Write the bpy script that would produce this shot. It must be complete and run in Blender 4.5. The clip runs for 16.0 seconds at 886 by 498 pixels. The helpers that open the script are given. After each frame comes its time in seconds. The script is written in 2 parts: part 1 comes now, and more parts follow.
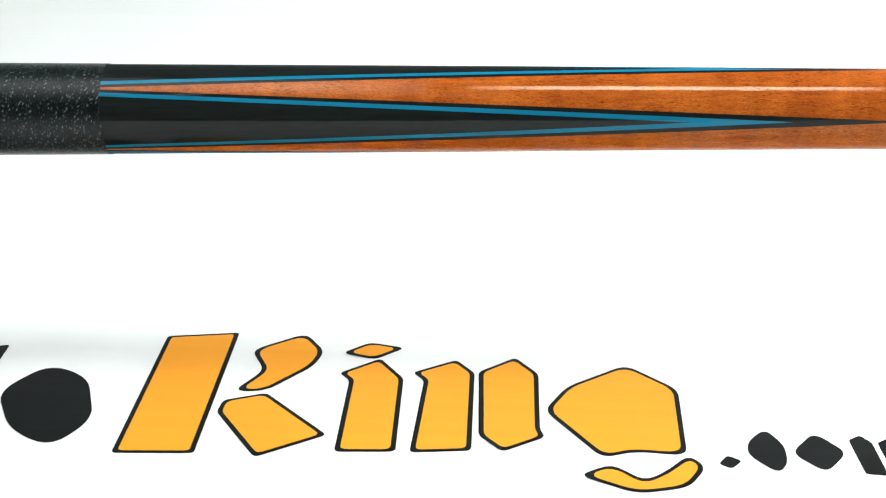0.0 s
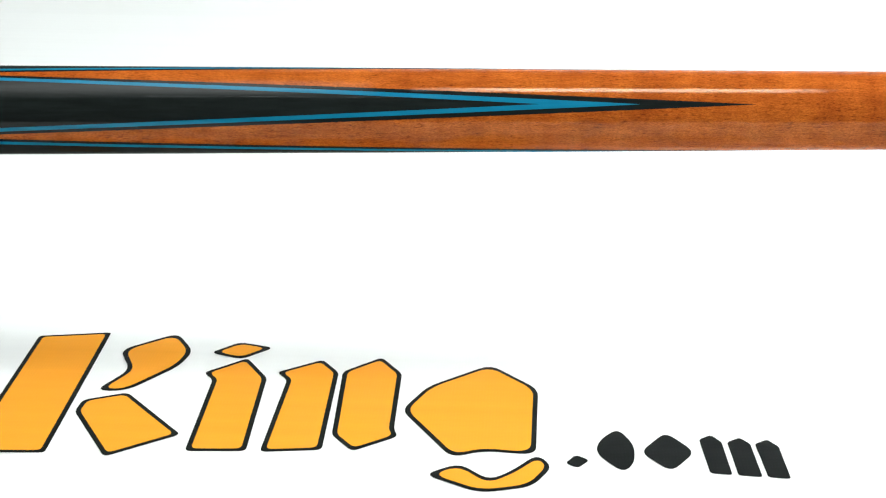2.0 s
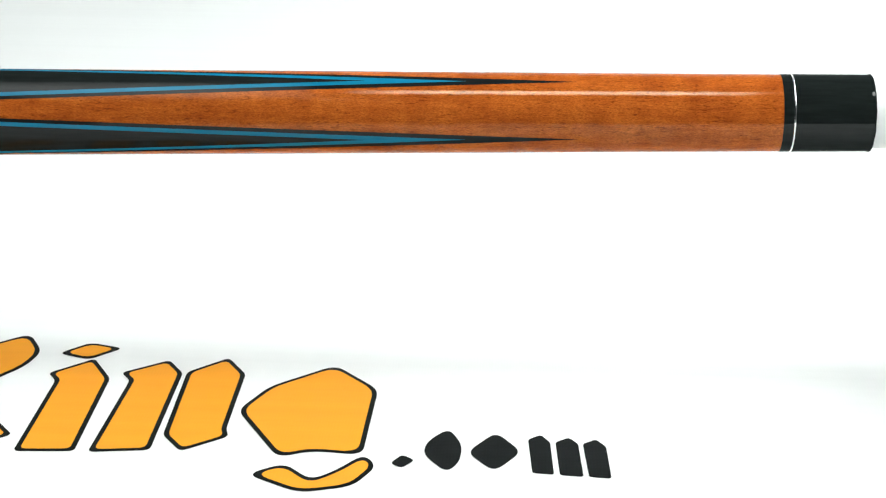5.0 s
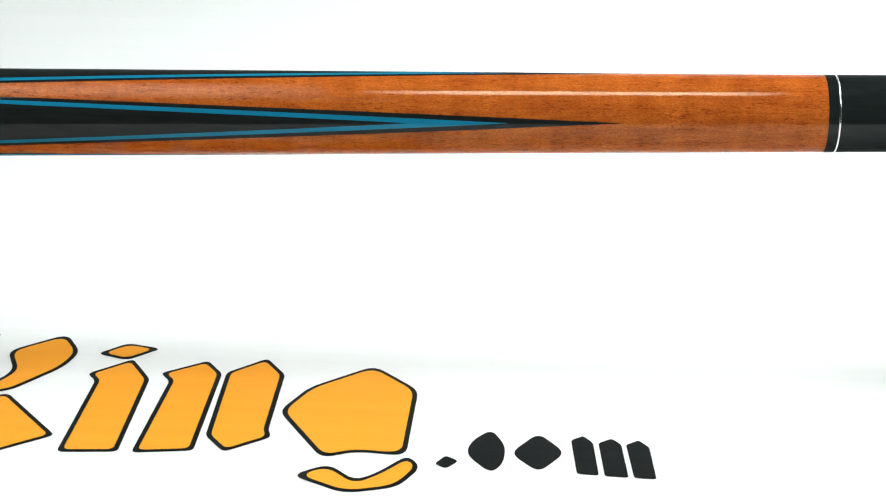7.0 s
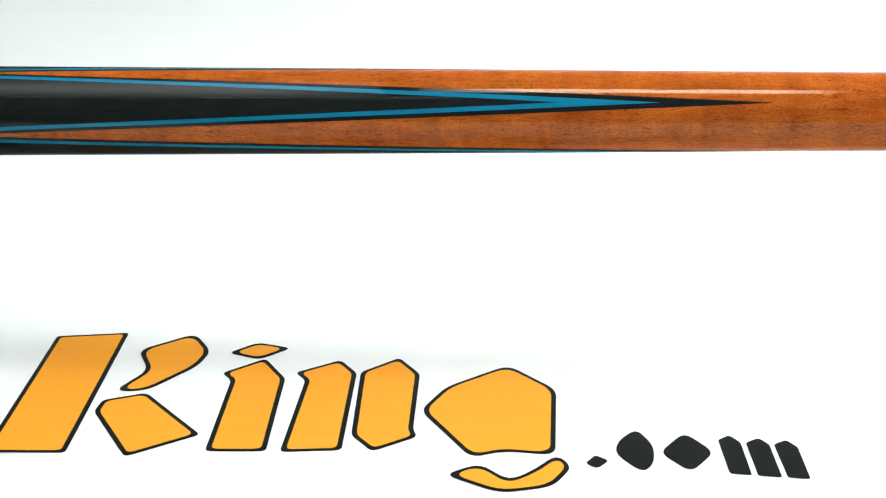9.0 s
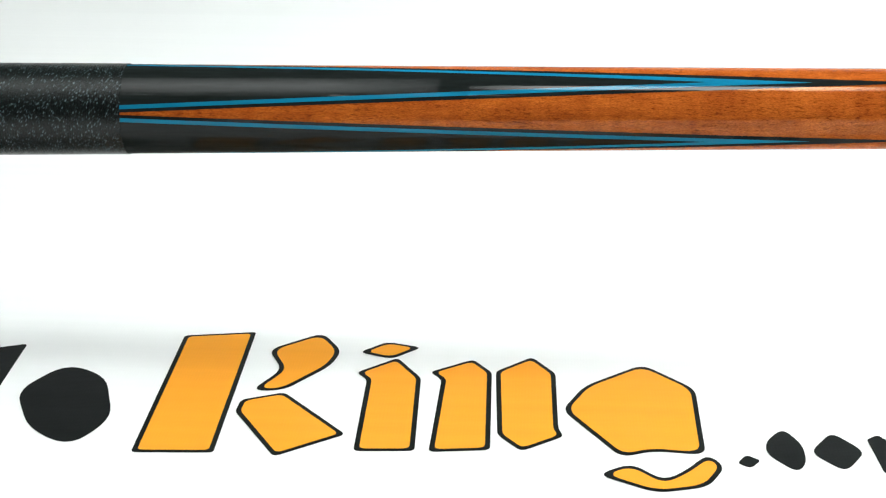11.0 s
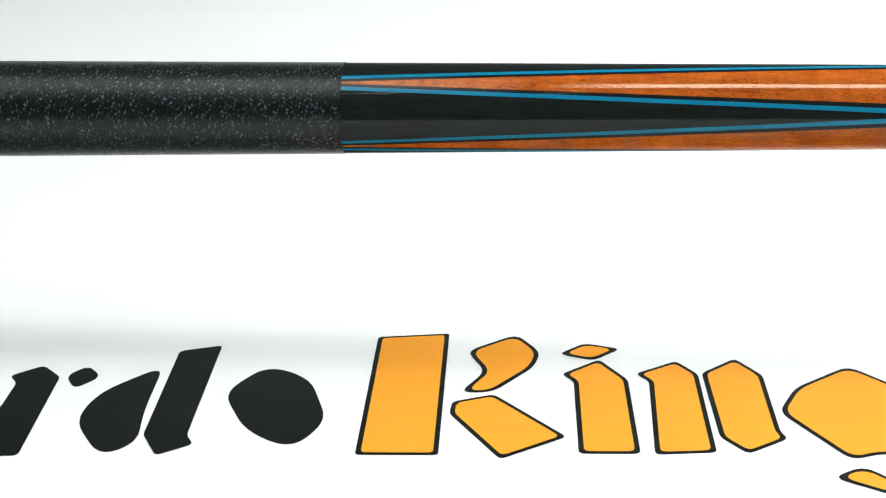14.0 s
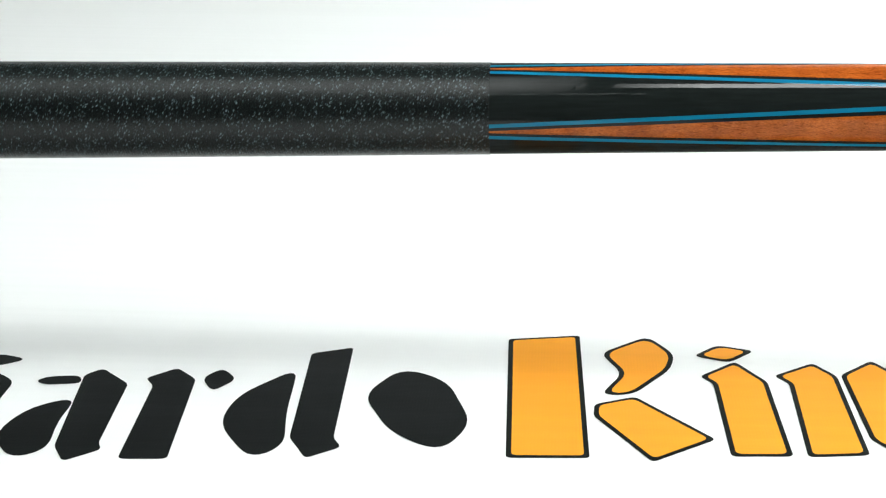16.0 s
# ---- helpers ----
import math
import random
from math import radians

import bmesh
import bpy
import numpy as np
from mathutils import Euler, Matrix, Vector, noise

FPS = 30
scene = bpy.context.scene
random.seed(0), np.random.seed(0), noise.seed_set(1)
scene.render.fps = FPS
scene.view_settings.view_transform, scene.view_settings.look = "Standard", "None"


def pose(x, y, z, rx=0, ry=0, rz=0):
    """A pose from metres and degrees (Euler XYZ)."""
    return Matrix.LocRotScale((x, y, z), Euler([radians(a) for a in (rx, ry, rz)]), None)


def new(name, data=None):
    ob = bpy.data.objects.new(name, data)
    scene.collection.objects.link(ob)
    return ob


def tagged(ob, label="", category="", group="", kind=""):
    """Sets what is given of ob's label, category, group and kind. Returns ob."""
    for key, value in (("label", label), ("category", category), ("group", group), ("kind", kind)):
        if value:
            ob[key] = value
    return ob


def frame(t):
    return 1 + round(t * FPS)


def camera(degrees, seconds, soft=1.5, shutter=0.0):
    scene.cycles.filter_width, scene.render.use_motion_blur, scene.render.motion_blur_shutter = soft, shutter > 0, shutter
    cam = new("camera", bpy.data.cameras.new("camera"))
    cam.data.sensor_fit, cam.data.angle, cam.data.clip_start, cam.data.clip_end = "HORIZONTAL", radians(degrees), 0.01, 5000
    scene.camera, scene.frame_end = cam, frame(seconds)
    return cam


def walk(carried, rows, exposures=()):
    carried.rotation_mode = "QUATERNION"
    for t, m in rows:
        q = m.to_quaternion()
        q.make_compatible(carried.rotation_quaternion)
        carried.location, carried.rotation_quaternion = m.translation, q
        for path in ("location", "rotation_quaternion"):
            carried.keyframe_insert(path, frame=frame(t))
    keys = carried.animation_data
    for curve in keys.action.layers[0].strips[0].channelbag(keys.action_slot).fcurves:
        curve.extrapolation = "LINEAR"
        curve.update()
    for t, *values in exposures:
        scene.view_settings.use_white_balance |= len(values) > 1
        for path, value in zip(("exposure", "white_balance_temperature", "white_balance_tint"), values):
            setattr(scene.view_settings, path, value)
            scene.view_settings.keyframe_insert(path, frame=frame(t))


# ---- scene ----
# ---------------------------------------------------------------- camera
cam = camera(28.6, 16.0, soft=1.2)
# seconds, eye in metres, yaw, pitch and roll in degrees
ROWS = [
    (0, 0.01653, 0.01327, 0.20939, 2.968, -18.869, 0.492),
    (0.5, 0.02634, 0.01265, 0.21060, 2.887, -18.924, 0.507),
    (1, 0.03628, 0.01229, 0.21115, 2.831, -18.940, 0.557),
    (1.5, 0.04626, 0.01268, 0.21116, 2.770, -18.931, 0.574),
    (2, 0.05631, 0.01287, 0.21138, 2.708, -18.933, 0.601),
    (2.5, 0.06635, 0.01321, 0.21183, 2.658, -18.945, 0.649),
    (3, 0.07634, 0.01368, 0.21202, 2.609, -18.947, 0.679),
    (3.5, 0.08638, 0.01349, 0.21240, 2.547, -18.935, 0.669),
    (4, 0.09642, 0.01320, 0.21291, 2.494, -18.930, 0.680),
    (4.2, 0.09931, 0.01304, 0.21302, 2.480, -18.928, 0.691),
    (4.5, 0.10180, 0.01285, 0.21303, 2.479, -18.926, 0.691),
    (4.8, 0.10275, 0.01265, 0.21303, 2.478, -18.923, 0.691),
    (5.3, 0.10312, 0.01239, 0.21304, 2.477, -18.920, 0.692),
    (5.8, 0.10305, 0.01205, 0.21304, 2.475, -18.915, 0.692),
    (6.3, 0.10189, 0.01174, 0.21305, 2.474, -18.911, 0.693),
    (6.5, 0.09989, 0.01199, 0.21320, 2.487, -18.888, 0.699),
    (7, 0.09115, 0.01245, 0.21276, 2.531, -18.906, 0.702),
    (7.5, 0.08121, 0.01262, 0.21242, 2.580, -18.930, 0.675),
    (8, 0.07116, 0.01226, 0.21231, 2.619, -18.933, 0.630),
    (8.5, 0.06120, 0.01229, 0.21184, 2.683, -18.928, 0.622),
    (9, 0.05116, 0.01180, 0.21172, 2.748, -18.925, 0.595),
    (9.2, 0.04729, 0.01175, 0.21155, 2.765, -18.930, 0.582),
    (11.3, 0.00588, 0.01247, 0.20966, 3.055, -18.908, 0.470),
    (11.5, 0.00210, 0.01248, 0.20956, 3.082, -18.905, 0.457),
    (12, -0.00779, 0.01239, 0.20953, 3.164, -18.916, 0.454),
    (12.5, -0.01771, 0.01293, 0.20890, 3.241, -18.902, 0.428),
    (13, -0.02753, 0.01342, 0.20804, 3.330, -18.859, 0.369),
    (13.5, -0.03741, 0.01352, 0.20769, 3.407, -18.846, 0.332),
    (14, -0.04706, 0.01397, 0.20729, 3.486, -18.850, 0.280),
    (14.5, -0.05667, 0.01437, 0.20680, 3.580, -18.837, 0.224),
    (15, -0.06607, 0.01433, 0.20629, 3.686, -18.795, 0.207),
    (15.5, -0.07565, 0.01440, 0.20593, 3.780, -18.779, 0.142),
    (16, -0.08527, 0.01454, 0.20578, 3.878, -18.767, 0.109),
]
walk(cam, [(t, pose(x, y, z, 0, 0, yaw) @ pose(0, 0, 0, 90 + pitch) @ pose(0, 0, 0, 0, 0, roll)) for t, x, y, z, yaw, pitch, roll in ROWS],
     exposures=[(0, 0.0), (2, -0.08), (4, -0.2), (6.5, -0.21), (8, -0.18), (9.2, -0.14), (12, -0.1), (16, -0.04)])

# ---------------------------------------------------------------- light
world = bpy.data.worlds.new("world")
world.use_nodes = True
world.node_tree.nodes["Background"].inputs["Color"].default_value = (0.9, 1.0, 0.98, 1)
world.node_tree.nodes["Background"].inputs["Strength"].default_value = 0.02
scene.world = world
SOFTBOX_GLOW, PANEL_GLOW, RIGHT_FILL_GLOW, LEFT_FILL_GLOW, STRIP_GLOW = 20.5, 5.8, 10.0, 0.12, 11.0
LIGHT = (0.955, 1.0, 0.985)


# ---------------------------------------------------------------- materials
class Nodes:
    """A short way to write node materials."""

    def __init__(self, name):
        self.mat = bpy.data.materials.new(name)
        self.mat.use_nodes = True
        self.tree = self.mat.node_tree
        self.bsdf = self.tree.nodes["Principled BSDF"]

    def add(self, kind, **inputs):
        node = self.tree.nodes.new(kind)
        for key, value in inputs.items():
            self.put(node, key.replace("_", " "), value)
        return node

    def put(self, node, key, value):
        socket = node.inputs[int(key)] if key.isdigit() else node.inputs[key]
        if isinstance(value, bpy.types.NodeSocket):
            self.tree.links.new(value, socket)
        else:
            socket.default_value = value

    def set(self, **inputs):
        for key, value in inputs.items():
            self.put(self.bsdf, key.replace("_", " "), value)
        return self

    def coords(self, which, scale, turn=(0, 0, 0)):
        source = self.tree.nodes.new("ShaderNodeTexCoord").outputs[which]
        return self.add("ShaderNodeMapping", Vector=source, Scale=scale, Rotation=turn).outputs["Vector"]

    def noise(self, vector, scale, detail=4.0, rough=0.55, warp=0.0):
        return self.add("ShaderNodeTexNoise", Vector=vector, Scale=scale, Detail=detail, Roughness=rough, Distortion=warp).outputs["Fac"]

    def ramp(self, fac, *stops):
        node = self.add("ShaderNodeValToRGB", Fac=fac)
        ramp = node.color_ramp
        while len(ramp.elements) < len(stops):
            ramp.elements.new(0.5)
        for element, (at, colour) in zip(ramp.elements, stops):
            element.position, element.color = at, (*colour, 1)
        return node.outputs["Color"]

    def mix(self, fac, a, b, blend="MIX"):
        node = self.tree.nodes.new("ShaderNodeMix")
        node.data_type, node.blend_type = "RGBA", blend
        for socket, value in zip((node.inputs[0], node.inputs[6], node.inputs[7]), (fac, a, b)):
            if isinstance(value, bpy.types.NodeSocket):
                self.tree.links.new(value, socket)
            else:
                socket.default_value = value if isinstance(value, float) else (*value, 1)
        return node.outputs[2]

    def math(self, operation, a, b=0.0):
        node = self.tree.nodes.new("ShaderNodeMath")
        node.operation = operation
        self.put(node, "0", a), self.put(node, "1", b)
        return node.outputs[0]

    def bump(self, height, distance, strength=1.0):
        return self.add("ShaderNodeBump", Height=height, Distance=distance, Strength=strength).outputs["Normal"]


def plain(name, colour, rough, metal=0.0, coat=0.0, vary=0.12, size=40.0, relief=0.0):
    """A surface of one colour with slight blotches and grain."""
    n = Nodes(name)
    v = n.coords("Object", (1, 1, 1))
    big, fine = n.noise(v, size, 3), n.noise(v, size * 12, 3)
    fac = n.math("ADD", n.math("MULTIPLY", big, 0.6), n.math("MULTIPLY", fine, 0.4))
    low, high = [c * (1 - vary) for c in colour], [min(c * (1 + vary), 0.95) for c in colour]
    n.set(Base_Color=n.ramp(fac, (0.3, low), (0.7, high)), Metallic=metal, Coat_Weight=coat, Coat_Roughness=0.03)
    n.set(Roughness=n.math("ADD", n.math("MULTIPLY", fine, 0.1), rough - 0.05))
    if relief:
        n.set(Normal=n.bump(fine, relief))
    return n.mat


def vinyl(name, colour, rough, streak=0.04):
    """Printed banner vinyl: a fine woven scrim under a satin skin, with faint streaks across the roll."""
    n = Nodes(name)
    v = n.coords("Object", (1, 1, 1))
    across = n.noise(n.coords("Object", (1.5, 90, 20)), 2.0, 3)
    scrim = n.tree.nodes.new("ShaderNodeTexWave")
    n.put(scrim, "Vector", v), n.put(scrim, "Scale", 330.0)
    cross = n.tree.nodes.new("ShaderNodeTexWave")
    cross.bands_direction = "Y"
    n.put(cross, "Vector", v), n.put(cross, "Scale", 330.0)
    weave = n.math("MULTIPLY", scrim.outputs["Fac"], cross.outputs["Fac"])
    fac = n.math("ADD", n.math("MULTIPLY", across, 0.8), n.math("MULTIPLY", weave, 0.2))
    n.set(Base_Color=n.ramp(fac, (0.25, [c * (1 - streak) for c in colour]), (0.7, colour)))
    n.set(Roughness=rough, Specular_IOR_Level=0.035, Normal=n.bump(weave, 0.00002, 0.3))
    return n.mat


def ripple(n, height=0.00003):
    """The slight waves that brushed lacquer keeps along a turned stick."""
    return n.bump(n.noise(n.coords("Object", (55, 130, 130)), 1.6, 3, 0.55, 0.5), height, 1.0)


def sheen(n, weight):
    """Gloss of lacquer seen through a polarising filter: it fades towards Brewster's angle and never comes back in full."""
    facing = n.tree.nodes.new("ShaderNodeLayerWeight").outputs["Facing"]
    fade = n.ramp(facing, (0.0, (1, 1, 1)), (0.06, (0.95, 0.95, 0.95)), (0.2, (0.78, 0.78, 0.78)), (0.31, (0.46, 0.46, 0.46)),
                  (0.45, (0.2, 0.2, 0.2)), (0.62, (0.14, 0.14, 0.14)), (0.82, (0.28, 0.28, 0.28)), (1.0, (0.45, 0.45, 0.45)))
    return n.math("MULTIPLY", n.add("ShaderNodeSeparateColor", Color=fade).outputs[0], weight)


def stained_wood():
    """Lacquered, orange-stained maple: long pores, dark flecks and a faint curl across the grain."""
    n = Nodes("stained_maple")
    grain = n.noise(n.coords("Object", (26, 260, 260)), 5.0, 7, 0.7, 0.5)
    broad = n.noise(n.coords("Object", (9, 45, 45)), 4.0, 4, 0.55, 0.8)
    curl = n.noise(n.coords("Object", (110, 30, 30), (0, 0, 0.2)), 1.6, 3, 0.5)
    fleck = n.noise(n.coords("Object", (260, 1250, 1250)), 2.0, 2, 0.5)
    patch = n.noise(n.coords("Object", (40, 110, 110)), 1.7, 2, 0.5)
    pores = n.noise(n.coords("Object", (900, 3000, 3000), (0, 0, 0.2)), 1.5, 3, 0.7)
    fac = n.math("ADD", n.math("MULTIPLY", grain, 0.40), n.math("ADD", n.math("MULTIPLY", broad, 0.30), n.math("MULTIPLY", curl, 0.30)))
    tone = n.ramp(fac, (0.32, (0.23, 0.041, 0.008)), (0.46, (0.385, 0.082, 0.0125)), (0.60, (0.53, 0.130, 0.019)))
    # short dark flecks, crowded in some places and absent in others
    crowd = n.math("ADD", fleck, n.math("MULTIPLY", n.math("SUBTRACT", patch, 0.5), 0.35))
    dark = n.ramp(crowd, (0.29, (0.30, 0.21, 0.18)), (0.43, (1, 1, 1)))
    fibre = n.ramp(pores, (0.36, (0.42, 0.36, 0.30)), (0.60, (1.2, 1.2, 1.2)))
    n.set(Base_Color=n.mix(0.6, n.mix(0.62, tone, dark, "MULTIPLY"), fibre, "MULTIPLY"), Roughness=0.07, Specular_IOR_Level=sheen(n, 0.24), Specular_Tint=(1.0, 0.74, 0.36, 1))
    waves = ripple(n)
    n.set(Coat_Weight=sheen(n, 0.30), Coat_Roughness=0.02, Coat_IOR=1.48, Coat_Normal=waves, Normal=waves)
    return n.mat


def lacquered(name, colour, vary=0.1):
    n = Nodes(name)
    fac = n.noise(n.coords("Object", (20, 220, 220)), 4.0, 4, 0.6)
    n.set(Base_Color=n.ramp(fac, (0.3, [c * (1 - vary) for c in colour]), (0.7, [c * (1 + vary) for c in colour])))
    n.set(Roughness=0.4, Specular_IOR_Level=0.0, Coat_Weight=sheen(n, 0.5), Coat_Roughness=0.02, Coat_IOR=1.48, Coat_Normal=ripple(n))
    return n.mat


def linen():
    """Black linen thread with pale flecks that lie along the thread."""
    n = Nodes("flecked_linen")
    uv = n.tree.nodes.new("ShaderNodeUVMap").outputs["UV"]
    slant = n.add("ShaderNodeMapping", Vector=uv, Rotation=(0, 0, -0.5)).outputs["Vector"]
    thread = n.add("ShaderNodeMapping", Vector=slant, Scale=(1750, 7600, 1)).outputs["Vector"]
    cells = n.add("ShaderNodeTexVoronoi", Vector=thread, Scale=0.5, Randomness=1.0)
    lone = n.math("GREATER_THAN", n.add("ShaderNodeSeparateColor", Color=cells.outputs["Color"]).outputs[0], 0.46)
    near = n.math("LESS_THAN", cells.outputs["Distance"], 0.36)
    patchy = n.math("GREATER_THAN", n.noise(uv, 300.0, 2), 0.38)
    spot = n.math("MULTIPLY", n.math("MULTIPLY", lone, near), patchy)
    fuzz = n.noise(uv, 5200.0, 3)
    base = n.ramp(fuzz, (0.3, (0.0036, 0.0052, 0.0050)), (0.75, (0.0115, 0.0155, 0.0148)))
    pale = n.ramp(n.add("ShaderNodeSeparateColor", Color=cells.outputs["Color"]).outputs[1], (0.15, (0.016, 0.024, 0.026)), (0.55, (0.048, 0.070, 0.076)), (0.95, (0.15, 0.21, 0.23)))
    n.set(Base_Color=n.mix(spot, base, pale), Roughness=0.24, Specular_IOR_Level=sheen(n, 0.38))
    n.set(Normal=n.bump(fuzz, 0.00006))
    return n.mat


def glow(name, strength, hot=False, dim_ends=False):
    """A lit diffuser; hot: brightest along its middle, as over a lamp behind it; dim_ends: fading towards both ends."""
    n = Nodes(name)
    if dim_ends:
        at = n.add("ShaderNodeSeparateXYZ", Vector=n.coords("Generated", (1, 1, 1))).outputs
        ends = n.ramp(at[0], (0.0, (0.12, 0.12, 0.12)), (0.22, (1, 1, 1)), (0.86, (1, 1, 1)), (1.0, (0.2, 0.2, 0.2)))
        n.set(Base_Color=(0.8, 0.8, 0.8, 1), Emission_Color=n.mix(1.0, ends, LIGHT, "MULTIPLY"), Emission_Strength=strength)
        return n.mat
    if hot:
        at = n.add("ShaderNodeSeparateXYZ", Vector=n.coords("Generated", (1, 1, 1))).outputs
        lamp = n.ramp(at[1], (0.0, (0.25, 0.25, 0.25)), (0.35, (0.8, 0.8, 0.8)), (0.55, (1, 1, 1)), (0.95, (0.45, 0.45, 0.45)))
        side = n.ramp(at[0], (0.0, (0.5, 0.5, 0.5)), (0.4, (0.88, 0.88, 0.88)), (0.76, (1, 1, 1)), (1.0, (0.3, 0.3, 0.3)))
        n.set(Base_Color=(0.8, 0.8, 0.8, 1), Emission_Color=n.mix(1.0, n.mix(1.0, lamp, side, "MULTIPLY"), LIGHT, "MULTIPLY"), Emission_Strength=strength)
        return n.mat
    n.set(Base_Color=(0.8, 0.8, 0.8, 1), Emission_Color=(*LIGHT, 1), Emission_Strength=strength)
    return n.mat


WHITE_VINYL = vinyl("white_vinyl", (0.84, 0.85, 0.845), 0.42)
ORANGE_INK = vinyl("orange_ink", (0.88, 0.345, 0.026), 0.45, 0.08)
BLACK_INK = vinyl("black_ink", (0.0058, 0.0076, 0.0074), 0.42, 0.55)
WOOD = stained_wood()
EBONY = lacquered("black_lacquer", (0.0112, 0.0142, 0.0136), 0.2)
BLUE = lacquered("blue_veneer", (0.007, 0.172, 0.295), 0.08)
LINEN = linen()
SILVER = plain("silver", (0.82, 0.83, 0.82), 0.16, metal=1.0, vary=0.05, size=300)
COLLAR = lacquered("black_resin", (0.0100, 0.0130, 0.0124), 0.2)
WHITE_PLASTIC = plain("white_plastic", (0.82, 0.83, 0.82), 0.4, vary=0.03, size=60)
GREY_METAL = plain("grey_metal", (0.25, 0.25, 0.26), 0.4, metal=0.8, size=80)
DARK_PAINT = plain("dark_wall_paint", (0.05, 0.05, 0.055), 0.8, vary=0.12, size=3, relief=0.0004)
DARK_FLOOR = plain("dark_floor", (0.045, 0.042, 0.04), 0.6, vary=0.3, size=4)
TABLE_TOP = plain("table_laminate", (0.06, 0.06, 0.06), 0.5, vary=0.15, size=20)
HOUSING = plain("black_fabric", (0.02, 0.02, 0.02), 0.8, vary=0.2, size=60)
SOFTBOX_LIGHT = glow("softbox_diffuser", SOFTBOX_GLOW, dim_ends=True)
PANEL_LIGHT = glow("panel_diffuser", PANEL_GLOW, hot=True)
RIGHT_FILL = glow("right_fill_diffuser", RIGHT_FILL_GLOW)
LEFT_FILL = glow("left_fill_diffuser", LEFT_FILL_GLOW)
STRIP_LIGHT = glow("strip_diffuser", STRIP_GLOW)


# ---------------------------------------------------------------- mesh helpers
def part(name, bm, material, parent=None, label="", smooth=False):
    mesh = bpy.data.meshes.new(name)
    bm.to_mesh(mesh)
    bm.free()
    mesh.materials.append(material)
    if smooth:
        mesh.polygons.foreach_set("use_smooth", [True] * len(mesh.polygons))
    ob = new(name, mesh)
    if parent:
        ob.parent = parent
    return tagged(ob, label)


def box(bm, x0, x1, y0, y1, z0, z1, bevel=0.0):
    made = bmesh.ops.create_cube(bm, size=1.0, matrix=Matrix.LocRotScale(((x0 + x1) / 2, (y0 + y1) / 2, (z0 + z1) / 2), None, (x1 - x0, y1 - y0, z1 - z0)))
    if bevel:
        edges = {e for v in made["verts"] for e in v.link_edges}
        bmesh.ops.bevel(bm, geom=list(edges), offset=bevel, segments=2, affect="EDGES", profile=0.5)
    return bm


def block(*size, bevel=0.0):
    return box(bmesh.new(), *size, bevel=bevel)


def lathe(profile, around=96, closed=True):
    """A solid turned about x from (x, radius) pairs; the caps are closed."""
    bm = bmesh.new()
    rings = []
    for x, r in profile:
        rings.append([bm.verts.new((x, -r * math.cos(a), r * math.sin(a))) for a in (2 * math.pi * k / around for k in range(around))])
    for one, two in zip(rings, rings[1:]):
        for k in range(around):
            bm.faces.new((one[k], one[(k + 1) % around], two[(k + 1) % around], two[k]))
    if closed:
        bm.faces.new(rings[0][::-1])
        bm.faces.new(rings[-1])
    bmesh.ops.recalc_face_normals(bm, faces=bm.faces)
    return bm


def hard_caps(ob, limit=0.6):
    """Sharp edges where the surface turns a corner."""
    bm = bmesh.new()
    bm.from_mesh(ob.data)
    for e in bm.edges:
        if len(e.link_faces) == 2 and e.calc_face_angle(0) > limit:
            e.smooth = False
    bm.to_mesh(ob.data)
    bm.free()


# ---------------------------------------------------------------- the room
def structure(name, bm, material, label):
    return tagged(part(name, bm, material), label, name.split("_")[0], kind="structure")


FLOOR = -0.78
structure("floor", block(-2.2, 2.2, -2.0, 2.4, FLOOR - 0.1, FLOOR), DARK_FLOOR, "dark plain floor of the studio room")
structure("ceiling", block(-2.2, 2.2, -2.0, 2.4, 1.7, 1.8), DARK_PAINT, "dark painted ceiling of the studio room")
structure("wall_north", block(-2.2, 2.2, 2.4, 2.5, FLOOR, 1.7), DARK_PAINT, "dark painted wall behind the banner")
structure("wall_south", block(-2.2, 2.2, -2.1, -2.0, FLOOR, 1.7), DARK_PAINT, "dark painted wall behind the camera")
structure("wall_west", block(-2.3, -2.2, -2.0, 2.4, FLOOR, 1.7), DARK_PAINT, "dark painted side wall of the studio")
structure("wall_east", block(2.2, 2.3, -2.0, 2.4, FLOOR, 1.7), DARK_PAINT, "dark painted side wall of the studio")


# ---------------------------------------------------------------- table and banner
FRONT, BACK, HALF = 0.19, 1.30, 0.95
TOP = -0.0012


def make_table():
    table = tagged(new("table"), "dark laminate table that carries the white banner", "table")
    part("tabletop", block(-1.0, 1.0, FRONT, BACK + 0.1, TOP - 0.03, TOP, bevel=0.003), TABLE_TOP, table)
    for x in (-0.93, 0.93):
        for y in (FRONT + 0.07, BACK + 0.03):
            part("leg", block(x - 0.025, x + 0.025, y - 0.025, y + 0.025, FLOOR, TOP - 0.03, bevel=0.003), GREY_METAL, table)
    return table


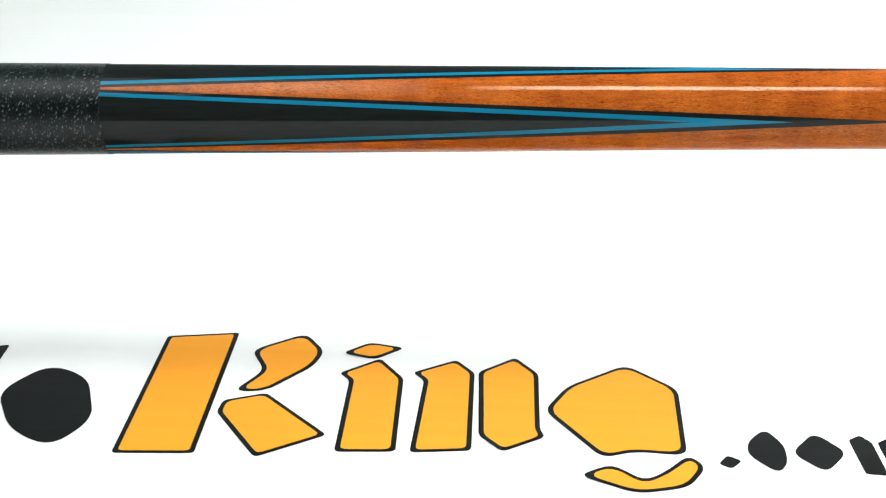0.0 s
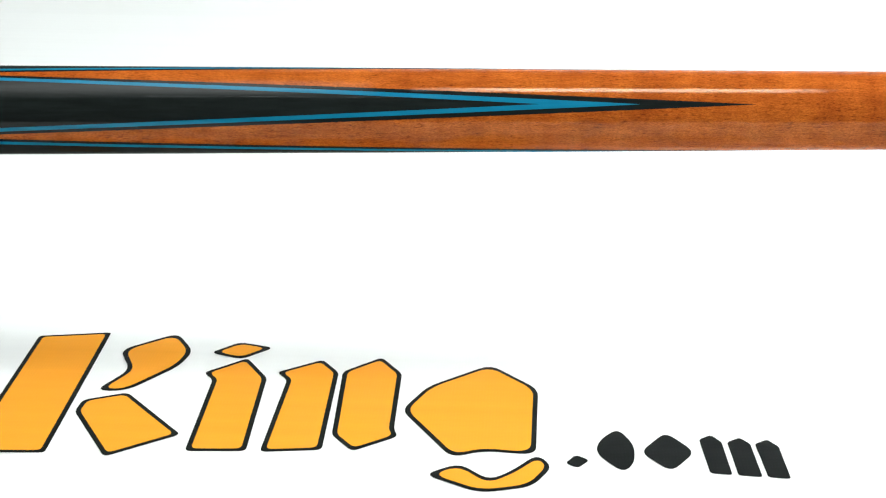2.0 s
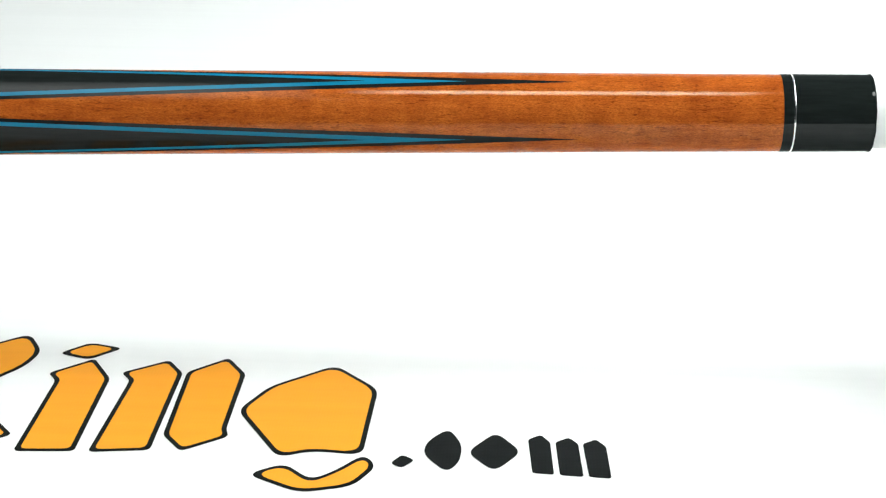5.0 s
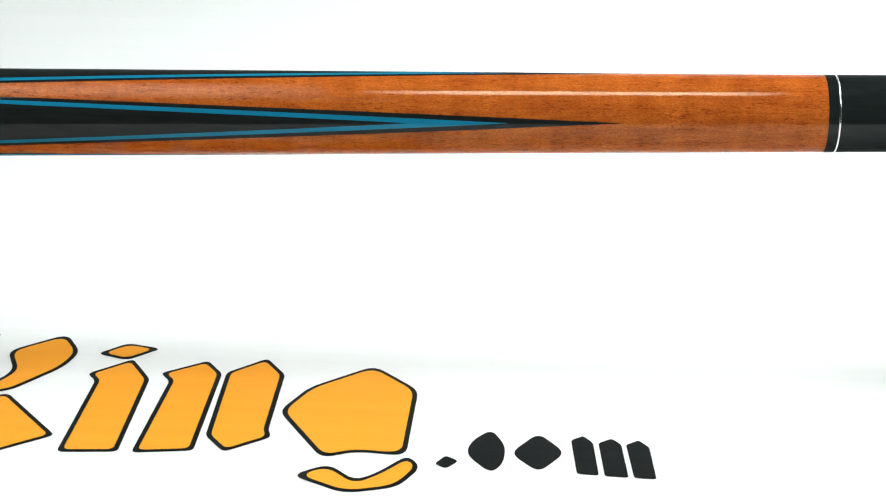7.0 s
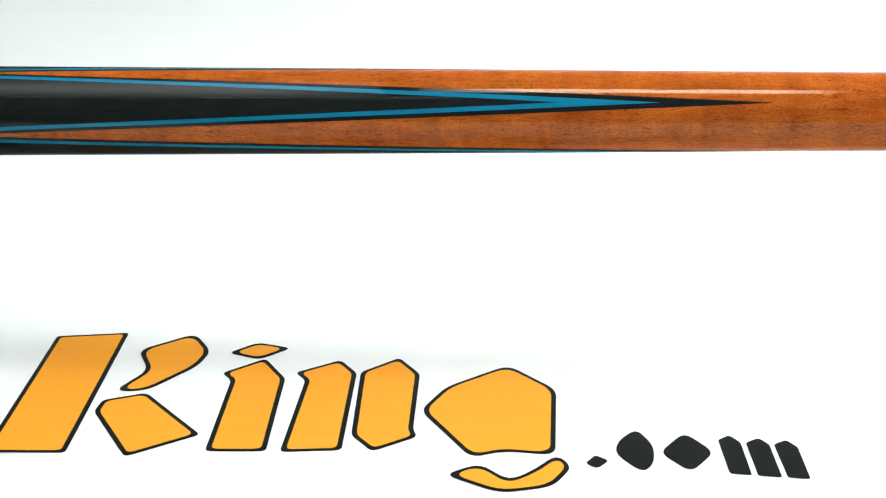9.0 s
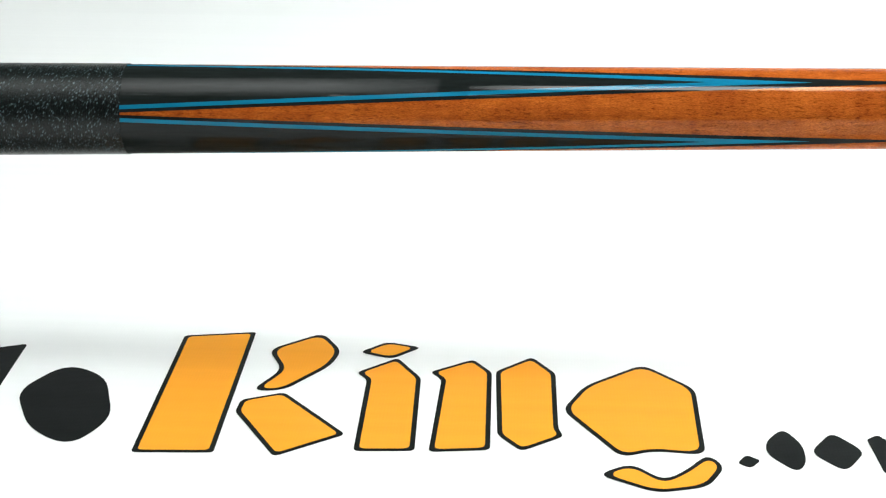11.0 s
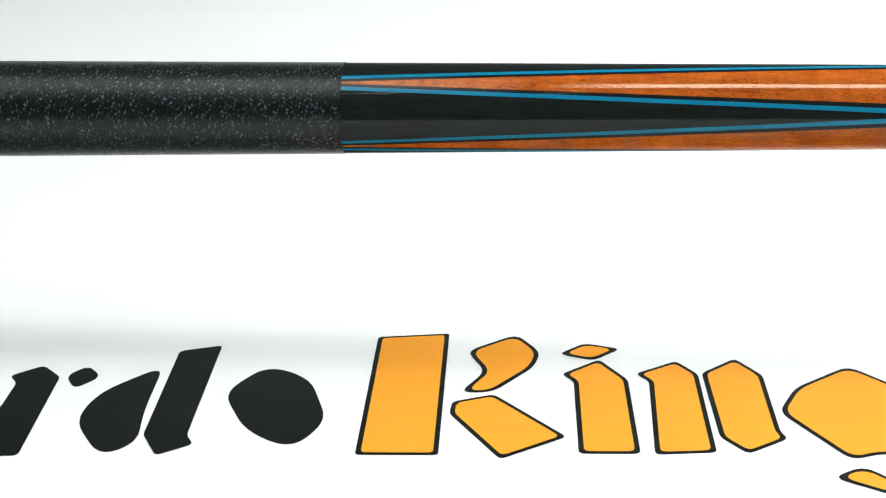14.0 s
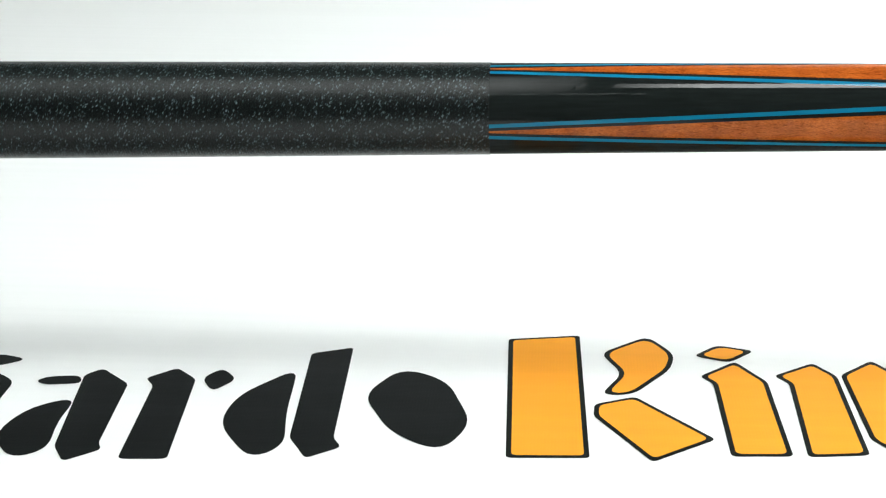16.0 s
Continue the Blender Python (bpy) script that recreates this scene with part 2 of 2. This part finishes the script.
def make_banner():
    """A vinyl sheet that lies flat, then sweeps up behind."""
    bm = bmesh.new()
    bend = 0.22
    line = [(FRONT + 0.003 + (BACK - bend - FRONT - 0.003) * k / 30, 0.0) for k in range(31)]
    line += [(BACK - bend + bend * math.sin(a), bend - bend * math.cos(a)) for a in (math.pi / 2 * k / 16 for k in range(1, 17))]
    line += [(BACK, bend + 0.5 * k / 6) for k in range(1, 7)]
    rows = []
    for y, z in line:
        rows.append([bm.verts.new((-HALF + 2 * HALF * k / 40, y, z)) for k in range(41)])
    for one, two in zip(rows, rows[1:]):
        for k in range(40):
            bm.faces.new((one[k], one[k + 1], two[k + 1], two[k]))
    bmesh.ops.recalc_face_normals(bm, faces=bm.faces)
    if sum(f.normal.z for f in bm.faces) < 0:
        bmesh.ops.reverse_faces(bm, faces=bm.faces)
    bmesh.ops.solidify(bm, geom=bm.faces[:], thickness=0.0011)
    banner = tagged(new("banner"), "white vinyl banner with orange and black printed shapes, swept up behind", "banner")
    sheet = part("sheet", bm, WHITE_VINYL, banner, smooth=True)
    hard_caps(sheet)
    return banner


def inset(corners, d):
    """The closed outline moved inwards by d (corners run anticlockwise)."""
    out, n = [], len(corners)
    for k in range(n):
        a, b, c = (Vector(corners[(k + s) % n]) for s in (-1, 0, 1))
        u, v = (b - a).normalized(), (c - b).normalized()
        nu, nv = Vector((-u.y, u.x)), Vector((-v.y, v.x))
        m = (nu + nv).normalized()
        out.append(b + m * min(d / max(m.dot(nu), 0.35), 2.2 * d))
    return [tuple(p) for p in out]


def rounded(corners, radius, steps=5):
    out, n = [], len(corners)
    for k in range(n):
        a, b, c = (Vector(corners[(k + s) % n]) for s in (-1, 0, 1))
        r = radius[k] if isinstance(radius, (list, tuple)) else radius
        p, q = b + (a - b) * min(r / (a - b).length, 0.5), b + (c - b) * min(r / (c - b).length, 0.5)
        out += [(1 - s) ** 2 * p + 2 * s * (1 - s) * b + s * s * q for s in (i / steps for i in range(steps + 1))]
    return out


def face(points, z):
    bm = bmesh.new()
    verts = []
    for p in points:
        if not verts or (verts[-1].co.xy - Vector(p)).length > 1e-5:
            verts.append(bm.verts.new((p[0], p[1], z)))
    f = bm.faces.new(verts)
    f.normal_update()
    if f.normal.z < 0:
        f.normal_flip()
    bmesh.ops.triangulate(bm, faces=[f])
    return bm


INK, INK_2 = 0.00012, 0.00022
RIM = 0.0015


def black_shape(banner, corners, radius):
    return part("printed_shape", face(rounded(corners, radius), INK), BLACK_INK, banner, "black printed shape")


def orange_shape(banner, corners, radius):
    rim = part("printed_shape", face(rounded(corners, radius), INK), BLACK_INK, banner, "orange printed shape with a black rim")
    inner = inset(corners, RIM)
    part("orange_fill", face(rounded(inner, radius), INK_2), ORANGE_INK, rim, "orange ink")
    return rim


def make_print(banner):
    """The mark on the banner, as plain shapes in its colours."""
    # orange blocks with a black rim
    orange_shape(banner, [(-0.0972, 0.4438), (-0.0744, 0.4452), (-0.0766, 0.5356), (-0.0992, 0.5309)], 0.0016)
    orange_shape(banner, [(-0.0639, 0.5051), (-0.0708, 0.4883), (-0.0612, 0.4890), (-0.0491, 0.5093), (-0.0471, 0.5217), (-0.0549, 0.5365), (-0.0703, 0.5210)], 0.005)
    orange_shape(banner, [(-0.0730, 0.4731), (-0.0574, 0.4438), (-0.0391, 0.4596), (-0.0606, 0.4878), (-0.0726, 0.4816)], 0.0022)
    orange_shape(banner, [(-0.0369, 0.4992), (-0.0359, 0.4489), (-0.0189, 0.4501), (-0.0205, 0.5017), (-0.0289, 0.5171), (-0.0406, 0.5046)], 0.0022)
    orange_shape(banner, [(-0.0307, 0.5160), (-0.0218, 0.5264), (-0.0334, 0.5303), (-0.0415, 0.5207)], 0.003)
    orange_shape(banner, [(-0.0142, 0.5007), (-0.0150, 0.4499), (0.0021, 0.4523), (0.0010, 0.5076), (-0.0051, 0.5176), (-0.0181, 0.5066)], 0.0022)
    orange_shape(banner, [(0.0038, 0.4624), (0.0107, 0.4521), (0.0228, 0.4627), (0.0212, 0.4675), (0.0206, 0.5082), (0.0133, 0.5209), (0.0022, 0.5086)], 0.0024)
    orange_shape(banner, [(0.0387, 0.4498), (0.0469, 0.4551), (0.0620, 0.4533), (0.0627, 0.4994), (0.0477, 0.5174), (0.0292, 0.4991), (0.0224, 0.4810)], 0.005)
    orange_shape(banner, [(0.0469, 0.4291), (0.0610, 0.4337), (0.0667, 0.4465), (0.0624, 0.4540), (0.0553, 0.4429), (0.0493, 0.4369), (0.0409, 0.4468), (0.0314, 0.4391)], 0.0045)
    # black shapes to either side
    black_shape(banner, [(-0.1298, 0.4571), (-0.1150, 0.4457), (-0.1075, 0.4656), (-0.1165, 0.4960), (-0.1309, 0.5051), (-0.1407, 0.4832)], 0.009)
    black_shape(banner, [(-0.1578, 0.4525), (-0.1515, 0.4395), (-0.1426, 0.4473), (-0.1455, 0.4530), (-0.1477, 0.5201), (-0.1602, 0.5144)], 0.002)
    black_shape(banner, [(-0.1626, 0.5023), (-0.1775, 0.4805), (-0.1794, 0.4604), (-0.1667, 0.4377), (-0.1582, 0.4469), (-0.1611, 0.4675)], 0.009)
    black_shape(banner, [(-0.2039, 0.4858), (-0.2023, 0.4355), (-0.1889, 0.4365), (-0.1921, 0.4914), (-0.1994, 0.4997), (-0.2074, 0.4911)], 0.0022)
    black_shape(banner, [(-0.1855, 0.4825), (-0.1797, 0.4923), (-0.1856, 0.5007), (-0.1905, 0.4924)], 0.004)
    black_shape(banner, [(-0.2216, 0.4423), (-0.2168, 0.4330), (-0.2080, 0.4411), (-0.2099, 0.4450), (-0.2116, 0.4865), (-0.2220, 0.4976), (-0.2264, 0.4924)], 0.0022)
    black_shape(banner, [(-0.2361, 0.4839), (-0.2254, 0.4859), (-0.2276, 0.4919), (-0.2371, 0.4903), (-0.2400, 0.4866)], 0.003)
    black_shape(banner, [(-0.2241, 0.4763), (-0.2363, 0.4673), (-0.2409, 0.4491), (-0.2321, 0.4333), (-0.2227, 0.4397), (-0.2251, 0.4571)], 0.008)
    black_shape(banner, [(0.0735, 0.4459), (0.0769, 0.4511), (0.0731, 0.4544), (0.0701, 0.4488)], 0.0016)
    black_shape(banner, [(0.0796, 0.4637), (0.0788, 0.4552), (0.0859, 0.4440), (0.0893, 0.4502), (0.0898, 0.4619), (0.0855, 0.4729)], 0.0045)
    black_shape(banner, [(0.0991, 0.4453), (0.1067, 0.4586), (0.0991, 0.4712), (0.0911, 0.4572)], 0.0045)
    black_shape(banner, [(0.1096, 0.4453), (0.1156, 0.4447), (0.1147, 0.4655), (0.1120, 0.4702), (0.1084, 0.4669)], 0.0012)
    black_shape(banner, [(0.1172, 0.4445), (0.1237, 0.4439), (0.1227, 0.4650), (0.1201, 0.4689), (0.1162, 0.4656)], 0.0012)
    black_shape(banner, [(0.1252, 0.4440), (0.1313, 0.4434), (0.1306, 0.4637), (0.1278, 0.4683), (0.1240, 0.4650)], 0.0012)
    black_shape(banner, [(-0.2622, 0.4340), (-0.2472, 0.4340), (-0.2461, 0.4860), (-0.2540, 0.4930), (-0.2650, 0.4860)], 0.004)
    black_shape(banner, [(-0.2650, 0.5020), (-0.2555, 0.4966), (-0.2470, 0.5032), (-0.2572, 0.5072)], 0.004)


make_table()
make_print(make_banner())


# ---------------------------------------------------------------- the cue
AXIS, RISE, SWING = (0.0, 0.49304, 0.08746), 1.19, 0.29
X_WRAP, X_WOOD_END, X_RING, X_END = -0.1044, 0.1767, 0.1796, 0.2021


def girth(x):
    """The cue's radius along its taper."""
    return 0.01211 - 0.0065 * x


def shell(x0, x1, half, lift, nx=90, na=20):
    """A strip of the cue's skin about angle 0 (towards -y), half(x) radians to either side."""
    bm = bmesh.new()
    rows = []
    for i in range(nx + 1):
        x = x0 + (x1 - x0) * (i / nx)
        h, r = max(half(x), 1e-4), girth(x) + lift
        rows.append([bm.verts.new((x, -r * math.cos(a), r * math.sin(a))) for a in (h * (2 * k / na - 1) for k in range(na + 1))])
    for one, two in zip(rows, rows[1:]):
        for k in range(na):
            bm.faces.new((one[k], two[k], two[k + 1], one[k + 1]))
    for f in bm.faces:
        f.normal_update()
    if sum(f.normal.y for f in bm.faces) > 0:
        bmesh.ops.reverse_faces(bm, faces=bm.faces[:])
    return bm


def spliced(tip, widest):
    """The half angle of a square groove that runs out at tip and is widest (radians) at the wrap."""
    full = 1 - (math.cos(widest) - math.sin(widest))

    def half(x):
        depth = full * max(tip - x, 0) / (tip - X_WRAP)
        return math.acos((1 - depth) / math.sqrt(2)) - math.pi / 4

    return half


def wrap_mesh(x0, x1, pitch=0.00074, around=72, fine=4):
    """Thread wound side by side: a ridged skin with a slight lead."""
    turns = int((x1 - x0) / pitch)
    count = turns * fine
    rng = random.Random(4)
    swell = [0.00012 * (0.75 + 0.5 * rng.random()) for _ in range(turns + 2)]
    verts, faces, uvs = [], [], []
    for i in range(count + 1):
        for k in range(around):
            a = 2 * math.pi * k / around
            x = x0 + (x1 - x0) * i / count
            lead = pitch * k / around if 0 < i < count else 0.0
            ridge = swell[i // fine] * abs(math.sin(math.pi * (i % fine) / fine))
            r = girth(x) + 0.00014 + ridge
            verts.append((x + lead, -r * math.cos(a), r * math.sin(a)))
    for i in range(count):
        for k in range(around):
            j = (k + 1) % around
            faces.append((i * around + k, i * around + j, (i + 1) * around + j, (i + 1) * around + k))
    faces.append(tuple(range(around)))
    faces.append(tuple(count * around + k for k in reversed(range(around))))
    mesh = bpy.data.meshes.new("linen_wrap")
    mesh.from_pydata(verts, [], faces)
    layer = mesh.uv_layers.new(name="UVMap")
    step = 2 * math.pi * 0.0133 / around
    values = []
    for i in range(count):
        for k in range(around):
            y0, y1 = verts[i * around][0], verts[(i + 1) * around][0]
            values += [k * step, y0, (k + 1) * step, y0, (k + 1) * step, y1, k * step, y1]
    values += [0.0] * (2 * 2 * around)
    layer.data.foreach_set("uv", values)
    mesh.materials.append(LINEN)
    mesh.polygons.foreach_set("use_smooth", [True] * len(mesh.polygons))
    bm = bmesh.new()
    bm.from_mesh(mesh)
    bmesh.ops.recalc_face_normals(bm, faces=bm.faces)
    bm.to_mesh(mesh)
    bm.free()
    return mesh


def make_cue():
    cue = tagged(new("pool_cue"), "glossy orange wooden pool cue with black and blue points", "cue")
    steps = 60
    wood = part("forearm", lathe([(X_WRAP - 0.004 + (X_WOOD_END - X_WRAP + 0.004) * k / steps, girth(X_WRAP - 0.004 + (X_WOOD_END - X_WRAP + 0.004) * k / steps)) for k in range(steps + 1)], 128), WOOD, cue, "lacquered orange-stained maple forearm", smooth=True)
    hard_caps(wood)
    for quarter in range(4):
        black = part("point", shell(X_WRAP - 0.002, 0.1204, spliced(0.1204, radians(43.6)), 0.00003), EBONY, cue, "black spliced point", smooth=True)
        blue = part("blue_veneer", shell(X_WRAP - 0.002, 0.0886, spliced(0.0886, radians(39.5)), 0.00005), BLUE, black, "bright blue veneer", smooth=True)
        part("core", shell(X_WRAP - 0.002, 0.0605, spliced(0.0605, radians(34.4)), 0.00007), EBONY, black, smooth=True)
        black.matrix_basis = pose(0, 0, 0, 90 * quarter)
    wrap = new("linen_wrap", wrap_mesh(-0.42, X_WRAP))
    wrap.parent = cue
    tagged(wrap, "black linen wrap with pale flecks")
    r = girth(X_RING)
    outline = [(X_WOOD_END, girth(X_WOOD_END) + 0.00003), (X_WOOD_END + 0.0002, girth(X_WOOD_END) + 0.00003), (X_RING, r + 0.00003)]
    outline += [(X_END - back, girth(X_END - back) + proud) for back, proud in ((0.0012, 0.00003), (0.0007, 0.00006), (0.0004, 0.00012), (0.0002, 0.00018), (0.0, 0.00012))]
    turned = lathe(outline, 128)
    # the cut end is left ragged
    rng = random.Random(11)
    turned.verts.ensure_lookup_table()
    for v in turned.verts:
        if v.co.x > X_END - 0.0003:
            v.co.x += 0.00022 * (rng.random() - 0.4)
    trim = part("collar", turned, COLLAR, cue, "black resin joint collar with a ragged cut end", smooth=True)
    hard_caps(trim, 1.0)
    ring = part("ring", lathe([(X_RING, r - 0.001), (X_RING + 0.00005, r + 0.00005), (X_RING + 0.00025, r + 0.00008), (X_RING + 0.00048, r + 0.00005), (X_RING + 0.00053, r - 0.001)], 128, closed=False), SILVER, trim, "thin silver ring", smooth=True)
    sleeve = part("butt_sleeve", lathe([(-0.60, 0.0150), (-0.598, 0.0158), (-0.42, girth(-0.42) + 0.0002)], 96), EBONY, cue, "black lacquered butt sleeve", smooth=True)
    hard_caps(sleeve)
    return cue


CUE = make_cue()


# ---------------------------------------------------------------- what holds the cue, out of view
def make_roller_stand():
    stand = tagged(new("roller_stand"), "grey metal stand with two rollers under the cue", "stand")
    base = block(-0.56, -0.48, 0.44, 0.544, 0.0, 0.008, bevel=0.001)
    part("base", base, GREY_METAL, stand)
    part("upright", block(-0.53, -0.51, 0.473, 0.507, 0.008, 0.044, bevel=0.001), GREY_METAL, stand)
    for y in (0.4785, 0.5025):
        roller = part("roller", lathe([(-0.535, 0.0095), (-0.534, 0.0100), (-0.506, 0.0100), (-0.505, 0.0095)], 48), HOUSING, stand, "black rubber roller", smooth=True)
        hard_caps(roller)
        roller.matrix_basis = pose(0, y, 0.0538)
    return stand


def make_drive():
    drive = tagged(new("cue_spinner"), "white plastic motor stand whose spindle turns the cue", "stand")
    box_part = part("housing", block(0.262, 0.322, 0.464, 0.524, 0.0, 0.122, bevel=0.003), WHITE_PLASTIC, drive)
    spindle = part("spindle", lathe([(X_END, 0.0085), (X_END + 0.0002, 0.0100), (0.263, 0.0100)], 64), WHITE_PLASTIC, drive, "white plastic spindle", smooth=True)
    hard_caps(spindle)
    spindle.matrix_basis = pose(*AXIS, 0, -RISE, SWING)
    return drive


make_roller_stand()
make_drive()


# ---------------------------------------------------------------- lamps
def make_softbox(label, x0, x1, y0, y1, z, material):
    lamp = tagged(new("softbox"), label, "studio light", "studio lights")
    bm = block(x0 - 0.012, x1 + 0.012, y0 - 0.012, y1 + 0.012, z + 0.004, z + 0.12, bevel=0.004)
    part("housing", bm, HOUSING, lamp, "black fabric housing")
    part("diffuser", block(x0, x1, y0, y1, z - 0.004, z + 0.003), material, lamp, "glowing white diffuser")
    cx, cy = (x0 + x1) / 2, (y0 + y1) / 2
    part("hanger", block(cx - 0.012, cx + 0.012, cy - 0.012, cy + 0.012, z + 0.12, 1.7), GREY_METAL, lamp)
    return lamp


make_softbox("bright softbox hung from the ceiling above the cue", -0.045, 0.297, 0.105, 0.30, 1.00, SOFTBOX_LIGHT)
make_softbox("broad dim light panel hung from the ceiling", -0.48, -0.075, -0.17, 0.66, 1.00, PANEL_LIGHT)
# Unseen fill, added beyond the joint to brighten the banner and the cue's shadow.
make_softbox("unseen fill softbox, added under the ceiling beyond the joint", 0.64, 1.60, -0.50, 1.45, 1.00, RIGHT_FILL)
# Weak added fill, out of sight, that lifts the banner's left side.
make_softbox("weak unseen fill softbox, added under the ceiling beyond the butt", -1.40, -0.55, -0.40, 1.20, 1.00, LEFT_FILL)
make_softbox("slim light strip hung from the ceiling", -0.42, -0.01, -0.205, -0.195, 0.92, STRIP_LIGHT)


# ---------------------------------------------------------------- movement
def motions():
    """The cue turns steadily about its own axis."""
    walk(CUE, [(t, pose(*AXIS, 4.2 - 13.62 * t + 0.0205 * t * t, -RISE, SWING)) for t in range(0, 17, 2)])


motions()
